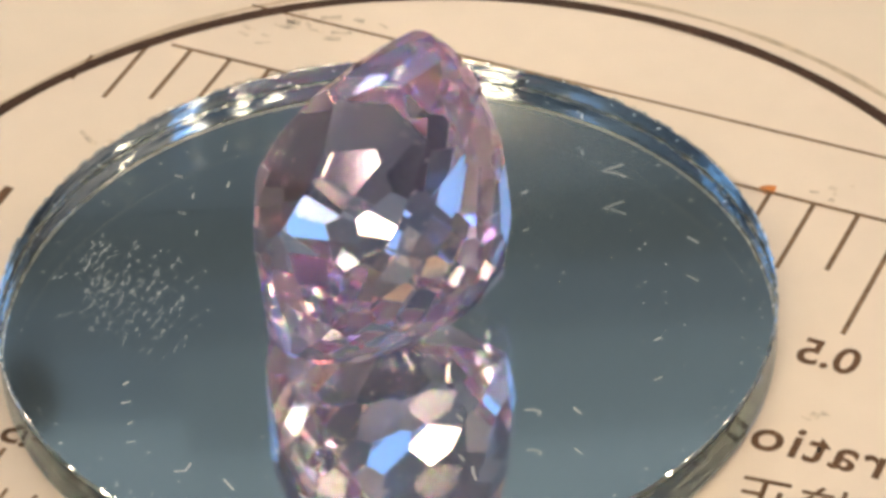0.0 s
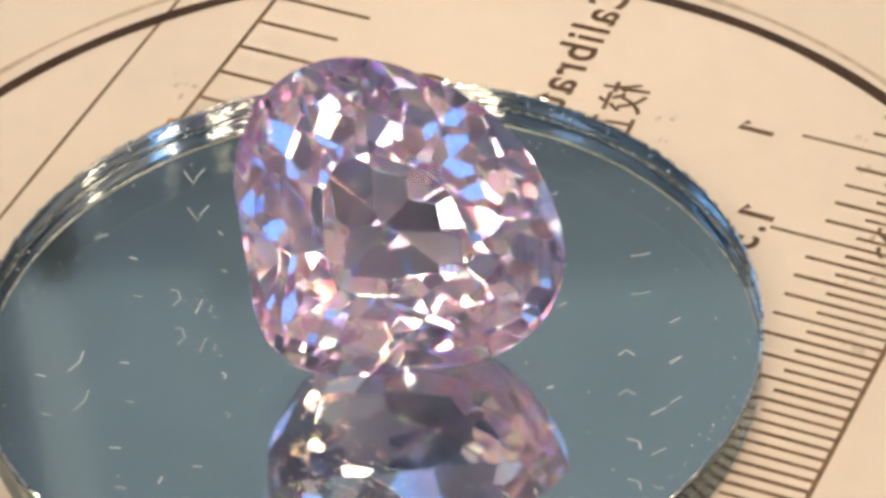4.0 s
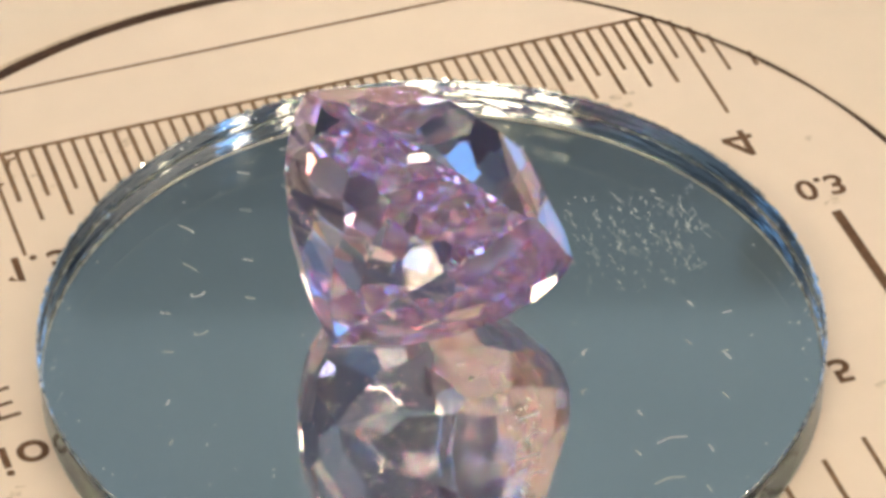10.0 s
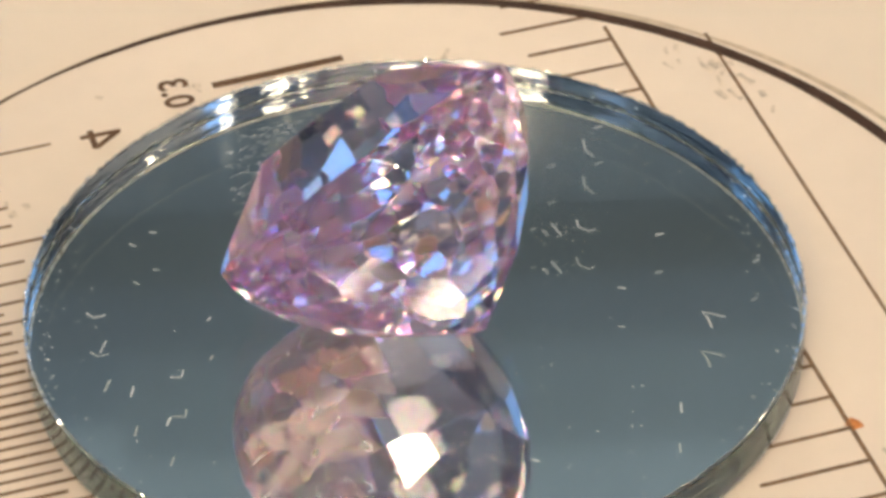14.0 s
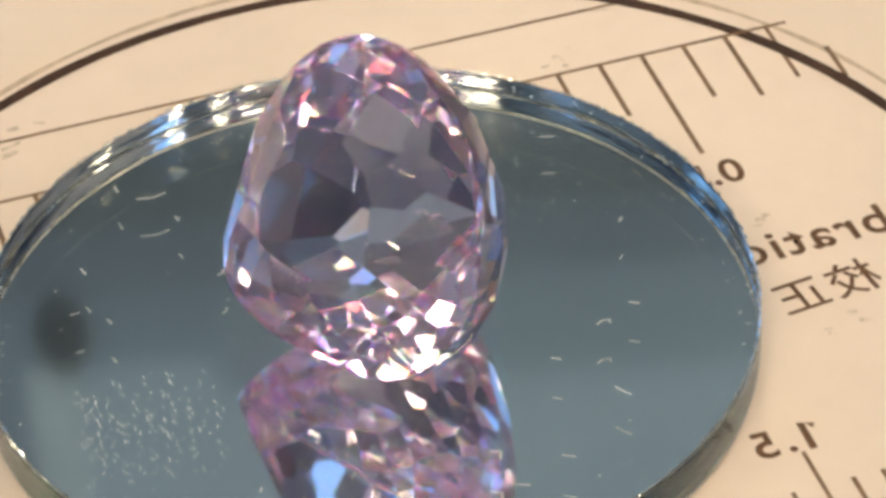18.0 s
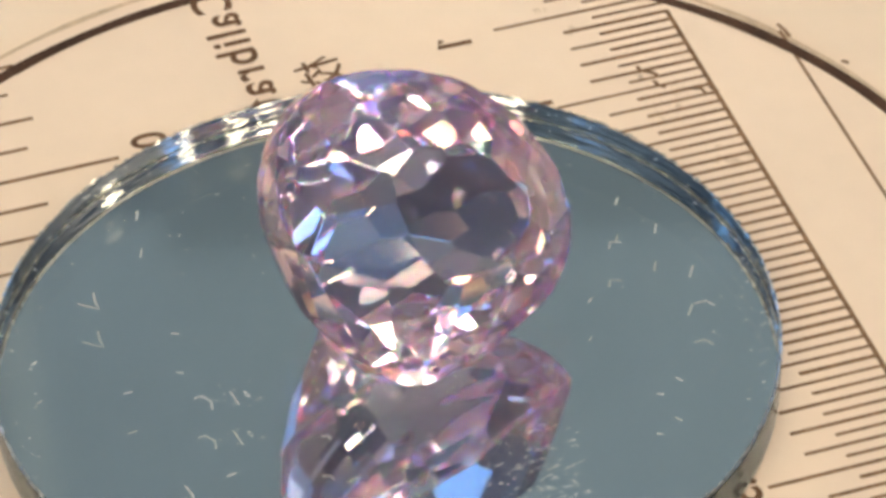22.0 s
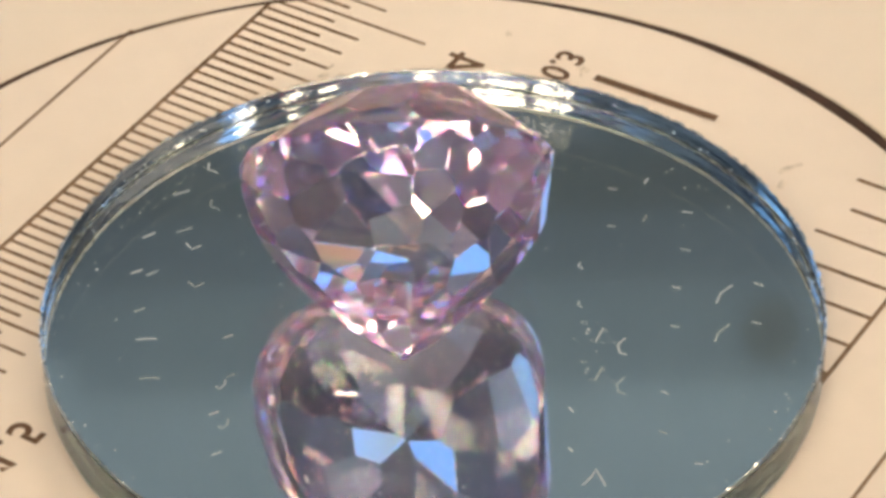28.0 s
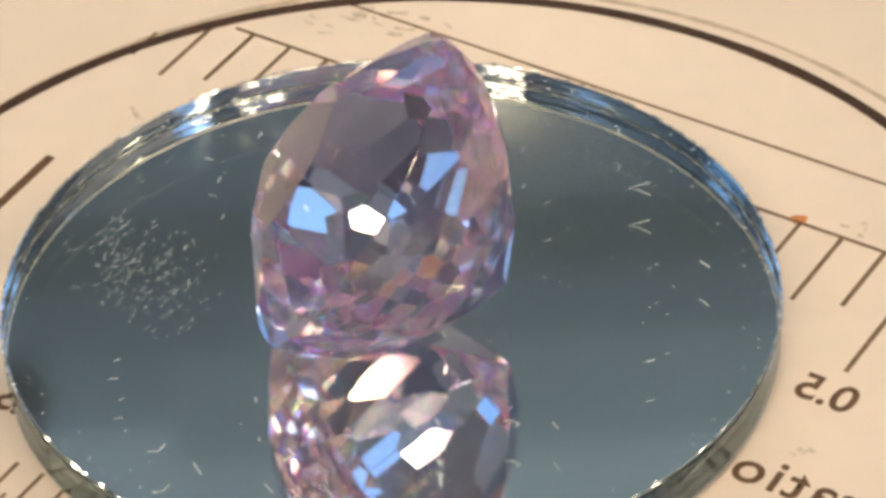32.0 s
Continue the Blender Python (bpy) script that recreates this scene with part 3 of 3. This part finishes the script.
M_BREAK = material("fresh_glass_break", (0.86, 0.88, 0.84), 0.12, 0.85, noise_scale=900, noise_amount=0.2)
rim_chips("rim_chipping", 21, 560, MIRROR_R - 0.05e-3, MIRROR_H + 0.012e-3, 0.20e-3, "small bright chips along the upper rim")
rim_chips("edge_chipping", 22, 340, MIRROR_R - 0.09e-3, MIRROR_B + 0.12e-3, 0.18e-3, "small bright chips along the lower rim")

# ---- the gem ----
GEM_TURN = Matrix(((-0.4088, 0.4565, -0.7901), (-0.7029, -0.7097, -0.0463), (-0.5819, 0.5365, 0.6112)))
GEM_AT = Vector((-1.258, 0.159, 5.276))
G_CROWN, G_TABLE, G_PAV = 1.757, 0.431, 5.183
# the outline: a mean radius, then how much each of its first waves adds along x and y
G_OUTLINE = (4.221, (-0.028, 0.204), (0.233, 0.045), (-0.070, 0.308), (0.157, 0.032), (0.021, -0.020), (-0.031, 0.003))


def below(z):
    """The gem's width below the girdle at the part z of its depth."""
    return max(1 - z ** 1.777, 0.0) ** (1 / 1.124)


def above(z):
    return 1 - (1 - G_TABLE) * z ** 1.155


def gem_body():
    """The smooth body that the facets are cut to: points on its outline, crown and pavilion."""
    pts = []
    for i in range(120):
        a = 2 * math.pi * i / 120
        r = G_OUTLINE[0] + sum(c * math.cos((k + 1) * a) + s * math.sin((k + 1) * a) for k, (c, s) in enumerate(G_OUTLINE[1:]))
        x, y = r * math.cos(a), r * math.sin(a)
        for k in range(25):
            z = k / 24
            pts.append((x * below(z), y * below(z), -0.05 - z * (G_PAV - 0.05)))
            pts.append((x * above(z), y * above(z), 0.05 + z * (G_CROWN - 0.05)))
    return np.array(pts)


def cut_gem():
    body = gem_body()
    bm = bmesh.new()
    bmesh.ops.create_cube(bm, size=30)
    planes = [(0, 0, 1)]
    # tiers of facets: how many, the turn, the tilt and the side; a square-cut girdle, eight large crown mains
    tiers = [(36, 0.0, 90.0, 1)]
    for n, z, off, side in ((16, 0.10, 0.5, 1), (8, 0.50, 0.0, 1), (8, 0.92, 0.5, 1),
                            (22, 0.05, 0.0, -1), (20, 0.17, 0.5, -1), (18, 0.32, 0.0, -1), (16, 0.50, 0.5, -1), (12, 0.70, 0.0, -1), (8, 0.92, 0.5, -1)):
        f, tall = (above, G_CROWN) if side > 0 else (below, G_PAV)
        slope = (f(z - 0.02) - f(z + 0.02)) / 0.04 * 4.23 / tall
        tiers.append((n, off, math.degrees(math.atan2(1, slope)), side))
    cutter = random.Random(8)
    for n, off, tilt, side in tiers:
        for i in range(n):
            # an old hand cut: no two facets quite alike
            a = 2 * math.pi * (i + off + 0.16 * cutter.uniform(-1, 1)) / n
            t = radians(tilt + (1.4 * cutter.uniform(-1, 1) if tilt != 90.0 else 0.0))
            planes.append((math.sin(t) * math.cos(a), math.sin(t) * math.sin(a), side * math.cos(t)))
    for p in planes:
        n = Vector(p).normalized()
        h = float((body @ np.array(n)).max()) * (0.992 if abs(n.z) < 0.99 else 1.0)
        geom = bm.verts[:] + bm.edges[:] + bm.faces[:]
        res = bmesh.ops.bisect_plane(bm, geom=geom, dist=1e-5, plane_co=n * h, plane_no=n, clear_outer=True)
        edges = [e for e in res["geom_cut"] if isinstance(e, bmesh.types.BMEdge)]
        if edges:
            bmesh.ops.edgenet_fill(bm, edges=edges)
    bmesh.ops.remove_doubles(bm, verts=bm.verts[:], dist=0.02)
    bmesh.ops.bevel(bm, geom=bm.edges[:], offset=0.011, segments=1, affect="EDGES", clamp_overlap=True)
    bmesh.ops.recalc_face_normals(bm, faces=bm.faces[:])
    return bm


def laid(bm, lift):
    """The gem as it lies on the mirror."""
    for v in bm.verts:
        v.co = (GEM_TURN @ v.co + GEM_AT) * U + Vector((0, 0, lift))
    return bm


gem = tagged(new("gemstone"), "pale pink-lilac faceted cushion gemstone lying tilted on the mirror", "gemstone")
whole = cut_gem()
LIFT = MIRROR_H + 0.01e-3 - min(((GEM_TURN @ v.co + GEM_AT) * U).z for v in whole.verts)
for name, wanted in (("table_facet", lambda f: f.normal.z > 0.97), ("crown", lambda f: 0.05 < f.normal.z <= 0.97),
                     ("girdle", lambda f: abs(f.normal.z) <= 0.05), ("pavilion", lambda f: f.normal.z < -0.05)):
    piece = whole.copy()
    piece.normal_update()
    bmesh.ops.delete(piece, geom=[f for f in piece.faces if not wanted(f)], context="FACES")
    part(name, laid(piece, LIFT), M_GEM, gem)
whole.free()


# ---- movement ----
RATE = 0.38883920
DRIFT = ((0, -0.45), (1, -0.40), (2, 0.15), (3, 0.59), (4.5, 0.72), (6, 0.33), (7, 0.43), (8, 0.17), (9, 0.10), (10, -0.23), (11, -0.29), (12, -0.45), (13, -0.47), (14, -0.13), (15.5, -0.36), (17, 0.18), (18, 0.99), (19, 1.24), (20, 1.31), (21, 1.34), (22, 1.38), (23, 1.37), (24, 0.60), (25, 0.25), (26.5, -0.75), (28, -1.48), (29, -1.06), (30, -0.85), (31, -0.83), (32, -0.69))


def turned(t, lean):
    """The turn of the turntable at t seconds of a thing that leans on it by so much along its own x and y."""
    drift = float(np.interp(t, [d[0] for d in DRIFT], [d[1] for d in DRIFT]))
    tilt = Matrix.Rotation(lean[1], 4, "X") @ Matrix.Rotation(-lean[0], 4, "Y")
    return Matrix.Rotation(RATE * t + radians(drift), 4, "Z") @ tilt


def motions():
    for thing, lean in ((turntable, (0.0075, -0.0122)), (plate, (0.0075, -0.0122)), (mirror, (0.008, -0.014)), (gem, (0.008, -0.014))):
        walk(thing, [(k * 0.5, turned(k * 0.5, lean)) for k in range(65)])


motions()
